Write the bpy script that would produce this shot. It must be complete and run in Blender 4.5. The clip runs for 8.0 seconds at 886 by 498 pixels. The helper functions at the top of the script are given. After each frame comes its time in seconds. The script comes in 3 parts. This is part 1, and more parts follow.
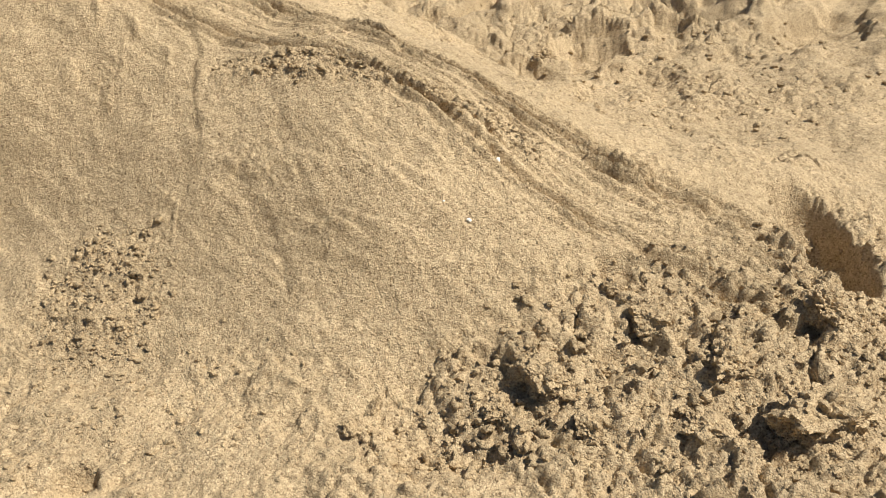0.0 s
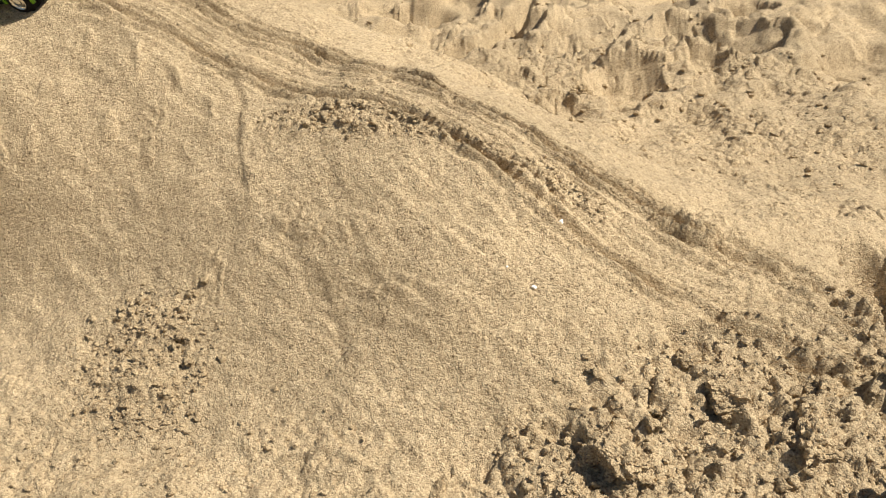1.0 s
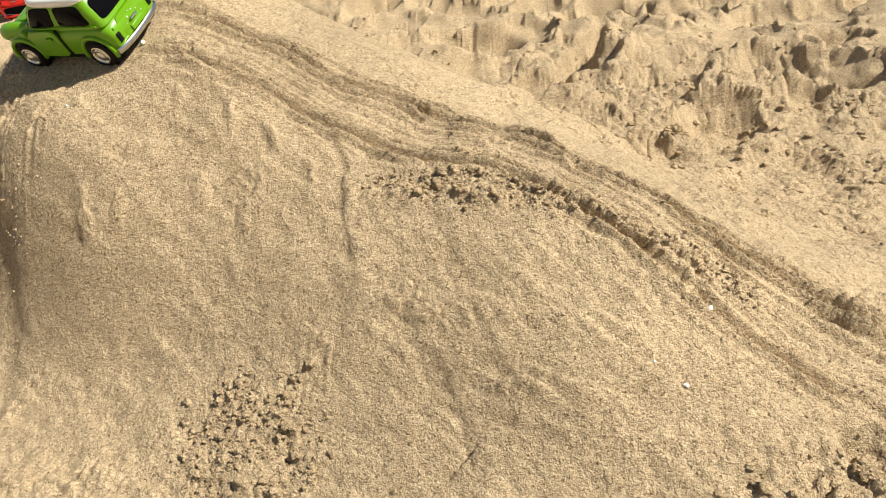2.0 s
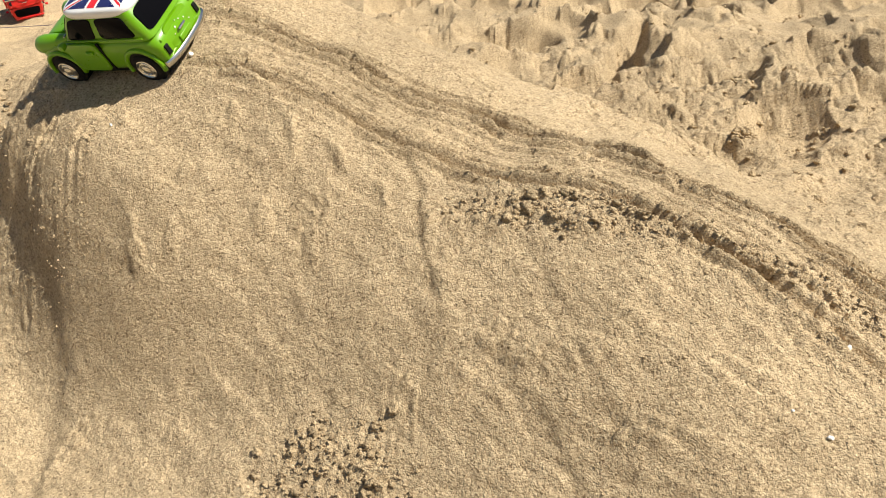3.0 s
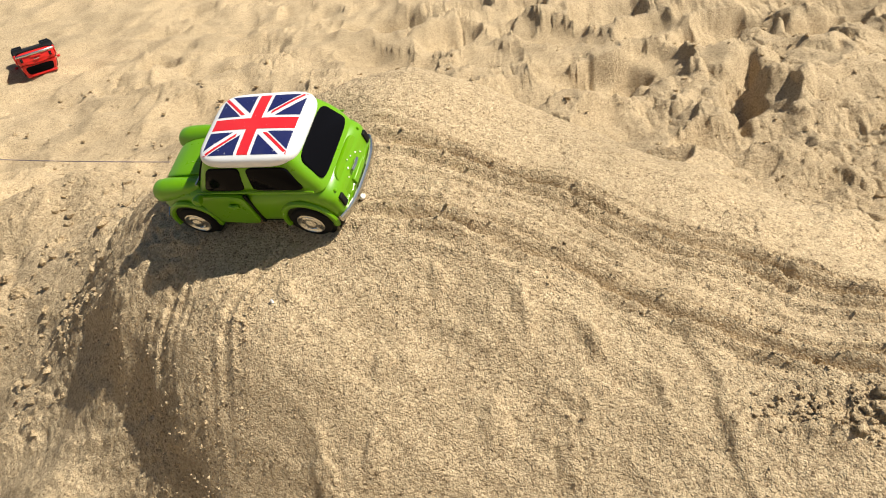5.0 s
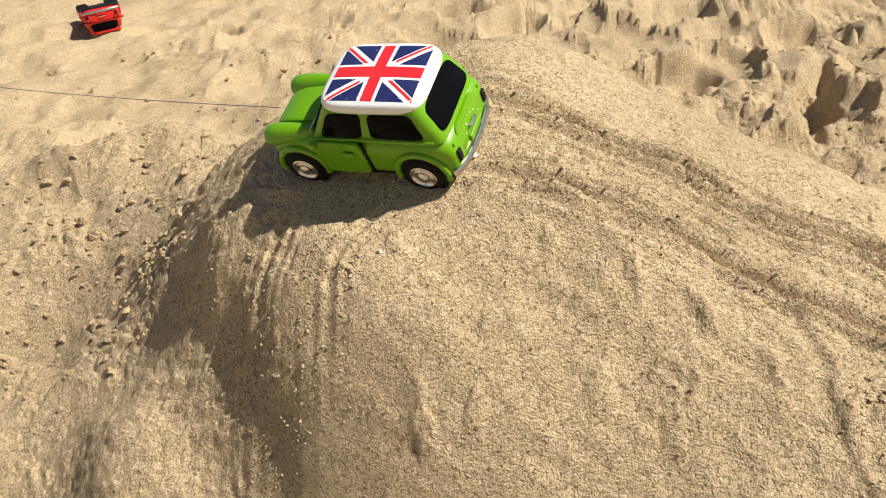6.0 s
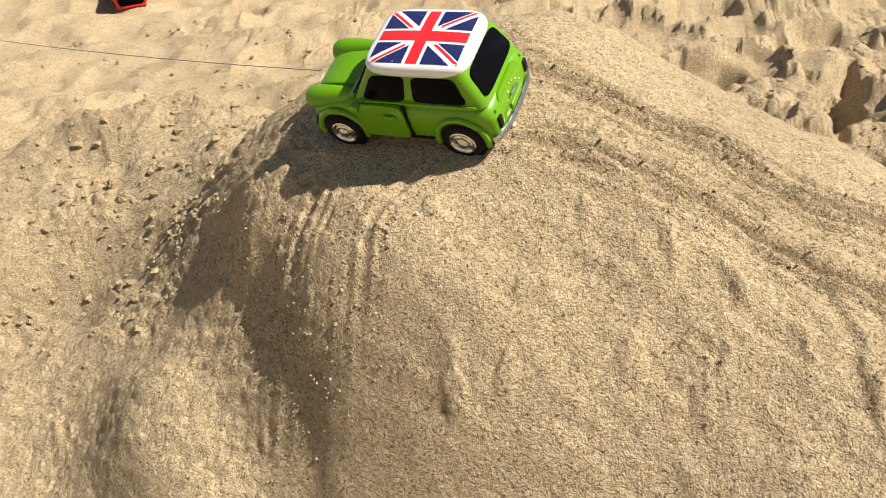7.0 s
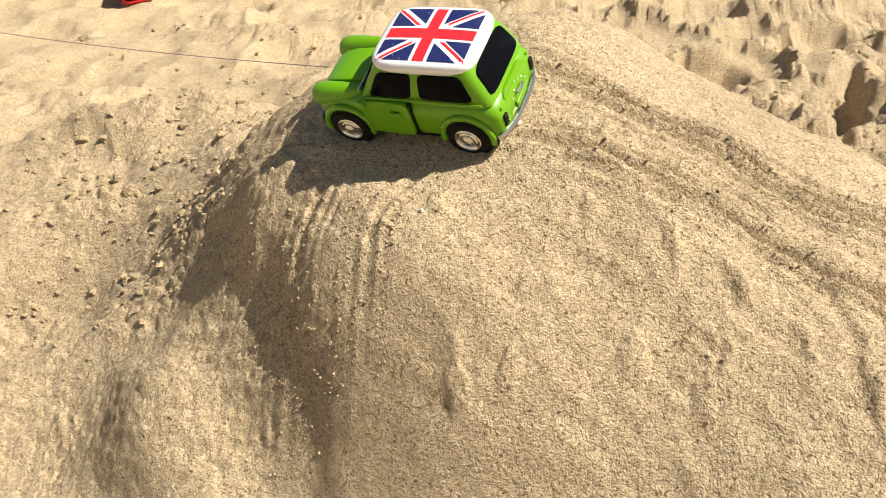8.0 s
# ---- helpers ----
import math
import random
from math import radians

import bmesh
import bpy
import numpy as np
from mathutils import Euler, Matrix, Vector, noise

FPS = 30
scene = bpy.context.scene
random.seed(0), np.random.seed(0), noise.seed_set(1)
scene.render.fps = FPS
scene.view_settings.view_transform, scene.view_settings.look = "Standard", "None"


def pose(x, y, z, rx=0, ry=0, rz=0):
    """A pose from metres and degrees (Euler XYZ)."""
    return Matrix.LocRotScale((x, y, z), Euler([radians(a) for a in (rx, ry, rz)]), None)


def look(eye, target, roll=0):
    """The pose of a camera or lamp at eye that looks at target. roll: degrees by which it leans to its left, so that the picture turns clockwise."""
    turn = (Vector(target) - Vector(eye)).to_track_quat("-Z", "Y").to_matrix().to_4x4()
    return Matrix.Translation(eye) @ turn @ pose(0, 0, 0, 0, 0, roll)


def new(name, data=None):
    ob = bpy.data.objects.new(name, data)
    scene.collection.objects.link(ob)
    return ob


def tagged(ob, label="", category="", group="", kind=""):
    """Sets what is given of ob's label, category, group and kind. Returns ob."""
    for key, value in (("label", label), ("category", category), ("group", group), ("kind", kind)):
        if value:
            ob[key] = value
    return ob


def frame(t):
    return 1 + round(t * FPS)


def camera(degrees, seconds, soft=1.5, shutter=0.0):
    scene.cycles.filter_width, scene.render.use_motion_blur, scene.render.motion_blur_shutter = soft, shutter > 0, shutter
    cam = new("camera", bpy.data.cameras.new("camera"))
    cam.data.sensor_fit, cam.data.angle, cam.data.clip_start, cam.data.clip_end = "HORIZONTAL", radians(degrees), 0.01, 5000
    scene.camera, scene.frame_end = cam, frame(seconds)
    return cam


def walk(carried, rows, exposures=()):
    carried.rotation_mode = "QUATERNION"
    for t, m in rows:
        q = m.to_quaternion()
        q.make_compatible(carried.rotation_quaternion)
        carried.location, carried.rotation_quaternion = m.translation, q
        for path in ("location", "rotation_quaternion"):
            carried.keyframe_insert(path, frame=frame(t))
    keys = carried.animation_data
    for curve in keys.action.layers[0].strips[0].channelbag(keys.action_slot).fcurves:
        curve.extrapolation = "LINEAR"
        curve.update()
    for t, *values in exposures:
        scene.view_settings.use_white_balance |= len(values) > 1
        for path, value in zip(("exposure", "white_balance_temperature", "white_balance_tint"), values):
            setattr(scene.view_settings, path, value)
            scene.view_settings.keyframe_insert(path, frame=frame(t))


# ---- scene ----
cam = camera(57.9, 8.0, soft=1.0)
PATH = [
    (0, (0.0021, 0.0005, 0.2406), (-0.0093, 1.7400, -0.7463), -0.17),
    (0.5, (-0.0054, 0.0077, 0.2444), (-0.0137, 1.7405, -0.7543), -0.07),
    (1, (-0.0319, 0.0319, 0.2604), (-0.0430, 1.7796, -0.7120), -0.24),
    (1.5, (-0.0502, 0.0516, 0.2607), (-0.0980, 1.8008, -0.7079), -0.13),
    (2, (-0.0869, 0.0873, 0.2784), (-0.1637, 1.8385, -0.6846), -1.25),
    (2.2, (-0.0979, 0.0962, 0.2802), (-0.1862, 1.8506, -0.6760), -1.52),
    (3.3, (-0.1576, 0.1487, 0.2780), (-0.2348, 1.8842, -0.7130), -2.70),
    (3.5, (-0.1767, 0.1596, 0.2820), (-0.2532, 1.8996, -0.7011), -2.96),
    (4, (-0.2050, 0.1969, 0.2678), (-0.2721, 1.9390, -0.7122), -2.22),
    (4.5, (-0.2264, 0.2465, 0.2880), (-0.2632, 1.9906, -0.6902), -3.78),
    (5, (-0.2627, 0.2748, 0.3100), (-0.3139, 2.0084, -0.6861), -5.29),
    (5.2, (-0.2713, 0.2763, 0.3116), (-0.3343, 2.0100, -0.6837), -5.05),
    (6.3, (-0.3128, 0.2605, 0.2913), (-0.4150, 1.9891, -0.7094), -0.22),
    (6.5, (-0.3152, 0.2576, 0.2899), (-0.4203, 1.9855, -0.7118), 0.15),
    (7, (-0.3181, 0.2539, 0.2857), (-0.4288, 1.9798, -0.7188), 0.95),
    (7.5, (-0.3183, 0.2535, 0.2860), (-0.4320, 1.9766, -0.7229), 1.31),
    (8, (-0.3191, 0.2516, 0.2861), (-0.4340, 1.9751, -0.7221), 1.51),
]
walk(cam, [(t, look(eye, target, roll)) for t, eye, target, roll in PATH], [(0.0, 0.40), (2.0, 0.53), (4.5, 0.51), (6.5, 0.52), (7.2, 0.59), (8.0, 0.73)])

# ---- light ----
SUN_AZ, SUN_EL = radians(-13.0), radians(55.0)
world = bpy.data.worlds.new("sky")
scene.world = world
world.use_nodes = True
sky = world.node_tree.nodes.new("ShaderNodeTexSky")
sky.sky_type = "NISHITA"
sky.sun_disc = False
sky.sun_elevation = SUN_EL
sky.sun_rotation = radians(90) - SUN_AZ
world.node_tree.links.new(sky.outputs[0], world.node_tree.nodes["Background"].inputs[0])
world.node_tree.nodes["Background"].inputs[1].default_value = 0.048
sun = new("sun", bpy.data.lights.new("sun", "SUN"))
sun.data.energy, sun.data.angle, sun.data.color = 5.0, radians(0.6), (1.0, 0.95, 0.86)
to_sun = Vector((math.cos(SUN_EL) * math.cos(SUN_AZ), math.cos(SUN_EL) * math.sin(SUN_AZ), math.sin(SUN_EL)))
sun.matrix_world = Matrix.Translation(to_sun * 5) @ to_sun.to_track_quat("Z", "Y").to_matrix().to_4x4()


# ---- materials ----
def material(name, colour, rough=0.5, metal=0.0, coat=0.0):
    m = bpy.data.materials.new(name)
    m.use_nodes = True
    b = m.node_tree.nodes["Principled BSDF"]
    b.inputs["Base Color"].default_value = (*colour, 1)
    b.inputs["Roughness"].default_value = rough
    b.inputs["Metallic"].default_value = metal
    b.inputs["Coat Weight"].default_value = coat
    b.inputs["Coat Roughness"].default_value = 0.08
    return m


class Nodes:
    """Short hand for a material's nodes."""

    def __init__(self, m):
        self.tree = m.node_tree
        self.bsdf = m.node_tree.nodes["Principled BSDF"]

    def add(self, kind, **values):
        n = self.tree.nodes.new(kind)
        for k, v in values.items():
            n.inputs[k.replace("_", " ")].default_value = v
        return n

    def link(self, a, b):
        self.tree.links.new(a, b)

    def ramp(self, fac, stops):
        n = self.tree.nodes.new("ShaderNodeValToRGB")
        els = n.color_ramp.elements
        while len(els) < len(stops):
            els.new(0.5)
        for e, (at, c) in zip(els, stops):
            e.position, e.color = at, (*c, 1)
        self.link(fac, n.inputs[0])
        return n.outputs[0]

    def mix(self, kind, fac, a, b):
        n = self.tree.nodes.new("ShaderNodeMix")
        n.data_type, n.blend_type = "RGBA", kind
        for value, slot in ((fac, 0), (a, 6), (b, 7)):
            if hasattr(value, "links"):
                self.link(value, n.inputs[slot])
            else:
                n.inputs[slot].default_value = value
        return n.outputs[2]


def sand_material(name, light, dark, grain=1.0):
    """Dry sand: grains of many tints, damp blotches, fine relief."""
    m = material(name, light, 0.92)
    k = Nodes(m)
    co = k.add("ShaderNodeTexCoord").outputs["Object"]
    broad = k.add("ShaderNodeTexNoise", Scale=9.0, Detail=5.0, Roughness=0.6)
    fine = k.add("ShaderNodeTexNoise", Scale=190.0, Detail=5.0, Roughness=0.72)
    grains = k.add("ShaderNodeTexVoronoi", Scale=1100.0 * grain)
    grit = k.add("ShaderNodeTexNoise", Scale=520.0 * grain, Detail=3.0, Roughness=0.7)
    crumbs = k.add("ShaderNodeTexVoronoi", Scale=330.0 * grain, Randomness=1.0)
    specks = k.add("ShaderNodeTexVoronoi", Scale=820.0 * grain)
    for n in (broad, fine, grains, specks, grit, crumbs):
        k.link(co, n.inputs["Vector"])
    base = k.mix("MIX", k.ramp(broad.outputs[0], [(0.35, (0, 0, 0)), (0.68, (1, 1, 1))]), (*light, 1), (*dark, 1))
    tone = k.ramp(fine.outputs[0], [(0.3, (0.83, 0.82, 0.81)), (0.7, (1.10, 1.10, 1.10))])
    base = k.mix("MULTIPLY", 1.0, base, tone)
    split = k.add("ShaderNodeSeparateColor")
    k.link(grains.outputs["Color"], split.inputs[0])
    tint = k.ramp(split.outputs[0], [(0.0, (0.54, 0.49, 0.44)), (0.25, (0.92, 0.88, 0.83)), (0.7, (1.06, 1.04, 1.01)), (1.0, (1.27, 1.28, 1.29))])
    base = k.mix("MULTIPLY", 0.9, base, tint)
    split2 = k.add("ShaderNodeSeparateColor")
    k.link(specks.outputs["Color"], split2.inputs[0])
    black = k.ramp(split2.outputs[1], [(0.0, (0.35, 0.3, 0.27)), (0.018, (0.4, 0.36, 0.33)), (0.024, (1, 1, 1)), (1.0, (1, 1, 1))])
    base = k.mix("MULTIPLY", 0.75, base, black)
    k.link(base, k.bsdf.inputs["Base Color"])
    below = None
    for height, strength, deep, turned in ((fine.outputs[0], 0.8, 0.0026, False), (crumbs.outputs["Distance"], 0.6, 0.0007, True), (grit.outputs[0], 0.9, 0.0018, False), (grains.outputs["Distance"], 0.8, 0.0006, True)):
        bump = k.add("ShaderNodeBump", Strength=strength, Distance=deep)
        bump.invert = turned
        k.link(height, bump.inputs["Height"])
        if below is not None:
            k.link(below.outputs[0], bump.inputs["Normal"])
        below = bump
    k.link(below.outputs[0], k.bsdf.inputs["Normal"])
    k.bsdf.inputs["Specular IOR Level"].default_value = 0.25
    return m


def paint_material(name, colour, chip, scale=260.0, amount=0.68):
    """Toy car enamel with rubbed and chipped specks and a film of dust."""
    m = material(name, colour, 0.32, 0.0, 0.2)
    k = Nodes(m)
    co = k.add("ShaderNodeTexCoord").outputs["Object"]
    wear = k.add("ShaderNodeTexNoise", Scale=scale, Detail=6.0, Roughness=0.75)
    dust = k.add("ShaderNodeTexNoise", Scale=45.0, Detail=5.0, Roughness=0.7)
    for n in (wear, dust):
        k.link(co, n.inputs["Vector"])
    f = k.ramp(wear.outputs[0], [(amount, (0, 0, 0)), (amount + 0.03, (1, 1, 1))])
    c = k.mix("MIX", f, (*colour, 1), (*chip, 1))
    d = k.ramp(dust.outputs[0], [(0.45, (0, 0, 0)), (0.95, (0.07, 0.07, 0.07))])
    c = k.mix("MIX", d, c, (0.42, 0.36, 0.2, 1))
    k.link(c, k.bsdf.inputs["Base Color"])
    k.bsdf.inputs["Specular IOR Level"].default_value = 0.35
    k.link(k.ramp(dust.outputs[0], [(0.3, (0.24, 0.24, 0.24)), (0.8, (0.5, 0.5, 0.5))]), k.bsdf.inputs["Roughness"])
    b = k.add("ShaderNodeBump", Strength=0.25, Distance=0.0003)
    k.link(dust.outputs[0], b.inputs["Height"])
    k.link(b.outputs[0], k.bsdf.inputs["Normal"])
    return m


SAND = sand_material("sand", (0.565, 0.437, 0.268), (0.455, 0.352, 0.214))
CLOD = sand_material("damp_sand", (0.535, 0.410, 0.246), (0.445, 0.340, 0.204))
GREEN = paint_material("green_enamel", (0.128, 0.318, 0.0006), (0.75, 0.78, 0.6), 300.0, 0.685)
WHITE = paint_material("white_enamel", (0.80, 0.80, 0.78), (0.45, 0.42, 0.36), 200.0, 0.72)
FLAG_RED = paint_material("red_print", (0.66, 0.022, 0.03), (0.8, 0.75, 0.7), 330.0, 0.66)
FLAG_BLUE = paint_material("navy_print", (0.016, 0.022, 0.10), (0.7, 0.7, 0.7), 330.0, 0.64)
RED = paint_material("red_enamel", (0.60, 0.012, 0.010), (0.7, 0.5, 0.45), 240.0, 0.72)
GLASS = material("dark_window", (0.004, 0.004, 0.005), 0.10)
GLASS.node_tree.nodes["Principled BSDF"].inputs["Specular IOR Level"].default_value = 0.03
BLACK = material("black_plastic", (0.005, 0.005, 0.005), 0.6)
TYRE = material("black_rubber", (0.008, 0.0075, 0.007), 0.8)
for m in (BLACK, TYRE):
    m.node_tree.nodes["Principled BSDF"].inputs["Specular IOR Level"].default_value = 0.2
CHROME = material("chrome", (0.60, 0.59, 0.55), 0.26, 1.0)
LAMP = material("lamp_lens", (0.75, 0.75, 0.72), 0.15)
THREAD = material("thread", (0.16, 0.12, 0.16), 0.7)
QUARTZ = material("white_quartz", (0.85, 0.83, 0.78), 0.25)


# ---- ground ----
def rough_hash(ix, iy, seed):
    h = (ix * 374761393 + iy * 668265263 + seed * 974634777) & 0xFFFFFFFF
    h = ((h ^ (h >> 13)) * 1274126177) & 0xFFFFFFFF
    h = ((h ^ (h >> 15)) * 2246822519) & 0xFFFFFFFF
    return (h ^ (h >> 16)) / 4294967296.0


def wave(x, y, size, seed):
    """Gradient noise, about -1 to 1, with lumps of that size."""
    x, y = x / size, y / size
    ix, iy = np.floor(x).astype(np.int64), np.floor(y).astype(np.int64)
    fx, fy = x - ix, y - iy
    u, v = fx * fx * fx * (fx * (fx * 6 - 15) + 10), fy * fy * fy * (fy * (fy * 6 - 15) + 10)

    def corner(a, b):
        t = rough_hash(ix + a, iy + b, seed) * 2 * np.pi
        return np.cos(t) * (fx - a) + np.sin(t) * (fy - b)

    low = corner(0, 0) * (1 - u) + corner(1, 0) * u
    high = corner(0, 1) * (1 - u) + corner(1, 1) * u
    return 1.5 * (low * (1 - v) + high * v)


def lumps(x, y, size, seed, spread=0.9):
    """Rounded lumps of uneven height, 0 to 1, on a jittered net of that size."""
    x, y = x / size, y / size
    ix, iy = np.floor(x).astype(np.int64), np.floor(y).astype(np.int64)
    best = np.zeros_like(x)
    for a in (-1, 0, 1):
        for b in (-1, 0, 1):
            cx, cy = ix + a, iy + b
            px = cx + 0.5 + spread * (rough_hash(cx, cy, seed) - 0.5)
            py = cy + 0.5 + spread * (rough_hash(cx, cy, seed + 1) - 0.5)
            r = 0.35 + 0.40 * rough_hash(cx, cy, seed + 2)
            h = 0.25 + 0.75 * rough_hash(cx, cy, seed + 3)
            q = ((x - px) ** 2 + (y - py) ** 2) / r**2
            best = np.maximum(best, h * np.sqrt(np.clip(1 - q, 0, 1)))
    return best


def plates(x, y, size, seed):
    """Broken crust: tilted angular pieces of uneven height, 0 to about 1, with gaps between them."""
    x, y = x + 0.40 * size * wave(x, y, 0.55 * size, seed + 7) + 0.12 * size * wave(x, y, 0.2 * size, seed + 9), y + 0.40 * size * wave(x, y, 0.55 * size, seed + 8)
    x, y = x / size, y / size
    ix, iy = np.floor(x).astype(np.int64), np.floor(y).astype(np.int64)
    first, second, piece = np.full(x.shape, 9.0), np.full(x.shape, 9.0), np.zeros(x.shape)
    for a in (-1, 0, 1):
        for b in (-1, 0, 1):
            cx, cy = ix + a, iy + b
            dx = x - (cx + 0.5 + 0.9 * (rough_hash(cx, cy, seed) - 0.5))
            dy = y - (cy + 0.5 + 0.9 * (rough_hash(cx, cy, seed + 1) - 0.5))
            d = np.hypot(dx, dy)
            turn = 2 * np.pi * rough_hash(cx, cy, seed + 2)
            h = 0.15 + 0.85 * rough_hash(cx, cy, seed + 3) ** 1.5 + 0.55 * (np.cos(turn) * dx + np.sin(turn) * dy)
            near = d < first
            second = np.where(near, first, np.minimum(second, d))
            piece = np.where(near, h, piece)
            first = np.where(near, d, first)
    return np.clip(piece, 0.02, 1.3) * np.clip((second - first) / 0.22, 0, 1) ** 0.7


def oval(x, y, cx, cy, rx, ry, turn=0.0, edge=2.0):
    """1 inside a soft oval, 0 outside."""
    c, s = math.cos(turn), math.sin(turn)
    u, v = (x - cx) * c + (y - cy) * s, -(x - cx) * s + (y - cy) * c
    return np.exp(-(((u / rx) ** 2 + (v / ry) ** 2) ** edge))


def smooth_line(points, steps=4):
    """A rounded line through the points."""
    p = [Vector(q).to_3d() for q in points]
    p = [2 * p[0] - p[1], *p, 2 * p[-1] - p[-2]]
    out = []
    for a, b, c, d in zip(p, p[1:], p[2:], p[3:]):
        for i in range(steps):
            t = i / steps
            out.append(0.5 * (2 * b + (c - a) * t + (2 * a - 5 * b + 4 * c - d) * t**2 + (3 * b - a - 3 * c + d) * t**3))
    return np.array([(q.x, q.y) for q in [*out, p[-2]]])


def along(x, y, line):
    """Distance from a line (plus: on its left as it runs) and the way along it."""
    best = np.full(x.shape, 9.0)
    side = np.ones(x.shape)
    run = np.zeros(x.shape)
    gone = 0.0
    for (ax, ay), (bx, by) in zip(line, line[1:]):
        dx, dy = bx - ax, by - ay
        size = math.hypot(dx, dy)
        t = np.clip(((x - ax) * dx + (y - ay) * dy) / size**2, 0, 1)
        d = np.hypot(x - ax - t * dx, y - ay - t * dy)
        near = d < best
        best = np.where(near, d, best)
        side = np.where(near, np.sign(dx * (y - ay) - dy * (x - ax)), side)
        run = np.where(near, gone + t * size, run)
        gone += size
    return best * side, run, gone


def only(mask, x, y, make):
    """make(x, y), worked out where the mask says so and 0 elsewhere."""
    out = np.zeros(x.shape)
    some = mask > 0.002
    if some.any():
        out[some] = mask[some] * make(x[some], y[some])
    return out


def beside(x, y, line, room):
    """Which places lie within that room of the line's box."""
    (x0, y0), (x1, y1) = line.min(0) - room, line.max(0) + room
    return (x > x0) & (x < x1) & (y > y0) & (y < y1)


def soft(v):
    return 1 / (1 + np.exp(-np.clip(v, -30, 30)))


# heaps and hollows: centre, half length, half width, turn, height
FORMS = [
    (-0.2819, 0.6925, 0.1232, 0.1083, 0.1236, 0.1662),
    (-0.2676, 0.5660, 0.1065, 0.0457, -0.5090, 0.0563),
    (-0.4118, 0.6070, 0.0529, 0.0335, -0.3227, 0.0467),
    (-0.0721, 0.5958, 0.1074, 0.0921, -0.1539, 0.1031),
    (-0.0263, 0.4416, 0.1067, 0.0641, -0.3471, 0.0747),
    (0.1414, 0.4807, 0.1152, 0.0637, -0.4068, 0.0494),
    (-0.5766, 0.8294, 0.1284, 0.1005, -0.1747, 0.1109),
    (-0.5827, 0.5006, 0.1173, 0.1113, 0.0101, -0.0455),
    (-0.2468, 0.3991, 0.1191, 0.0792, 0.0224, -0.0045),
    (0.1564, 0.3073, 0.0724, 0.0562, -0.0490, 0.0213),
    (-0.4446, 0.6874, 0.0565, 0.0467, 0.0373, 0.0651),
    (-0.3104, 0.6952, 0.0577, 0.0355, 0.1574, 0.0369),
    (-0.4805, 0.5557, 0.0207, 0.0615, 0.7277, 0.0264),
    (-0.2227, 0.4425, 0.0646, 0.0474, 0.0114, 0.0226),
    (-0.3557, 0.5464, 0.0631, 0.0255, -0.4549, 0.0500),
    (-0.6357, 0.7017, 0.0701, 0.0308, 0.3567, -0.0427),
    (-0.6147, 0.8027, 0.0651, 0.0439, 0.1592, -0.0502),
    (-0.5080, 0.5930, 0.0420, 0.0450, -0.2000, 0.0260),
    (-0.4460, 0.6310, 0.0190, 0.0150, -0.6000, 0.0120),
]
TRACK = smooth_line([(0.25, 0.345), (0.17, 0.385), (0.098, 0.414), (0.045, 0.445), (-0.01, 0.49), (-0.06, 0.527), (-0.10, 0.545), (-0.145, 0.57), (-0.19, 0.588), (-0.235, 0.607), (-0.275, 0.622), (-0.315, 0.634), (-0.350, 0.628), (-0.378, 0.610), (-0.394, 0.588), (-0.397, 0.564), (-0.396, 0.538)])
# rut: offset from the middle of the track, half width, depth
RUTS = [(0.0210, 0.0023, 0.0056), (-0.0200, 0.0023, 0.0060), (0.0135, 0.0015, 0.0026), (-0.0118, 0.0015, 0.0030), (0.0280, 0.0016, 0.0020), (-0.0290, 0.0017, 0.0026), (0.0040, 0.0013, 0.0016), (-0.0045, 0.0013, 0.0018), (0.0175, 0.0012, 0.0014), (-0.0160, 0.0012, 0.0016)]
FOLD = smooth_line([(-0.53, 0.71), (-0.485, 0.665), (-0.435, 0.600), (-0.405, 0.562), (-0.393, 0.524), (-0.390, 0.48), (-0.388, 0.43)])
SEAM = smooth_line([(-0.175, 0.565), (-0.169, 0.545), (-0.164, 0.52), (-0.160, 0.495), (-0.156, 0.466), (-0.160, 0.43)])
RIDGE = smooth_line([(-0.125, 0.452), (-0.113, 0.433), (-0.098, 0.411), (-0.084, 0.388)])
# small knobs and ledges on the heap: centre, radii, turn, height
KNOBS = [(-0.238, 0.560, 0.0050, 0.0110, 0.15, 0.0038), (-0.211, 0.549, 0.0045, 0.0100, 0.65, 0.0036), (-0.330, 0.527, 0.0050, 0.0120, 0.5, 0.0034), (-0.308, 0.527, 0.0045, 0.0085, -0.2, 0.0030), (-0.345, 0.585, 0.0040, 0.0080, 0.3, 0.0026),
         (-0.275, 0.575, 0.0040, 0.0070, 0.4, 0.0022), (-0.300, 0.553, 0.0045, 0.0060, 0.2, 0.0022), (-0.185, 0.530, 0.0040, 0.0090, 0.3, 0.0026), (-0.255, 0.530, 0.0060, 0.0090, 0.6, 0.0024), (-0.225, 0.515, 0.0050, 0.0100, 0.5, 0.0024),
         (-0.033, 0.520, 0.0060, 0.0035, -0.4, 0.0040), (0.022, 0.437, 0.0035, 0.0045, 0.3, 0.0028)]
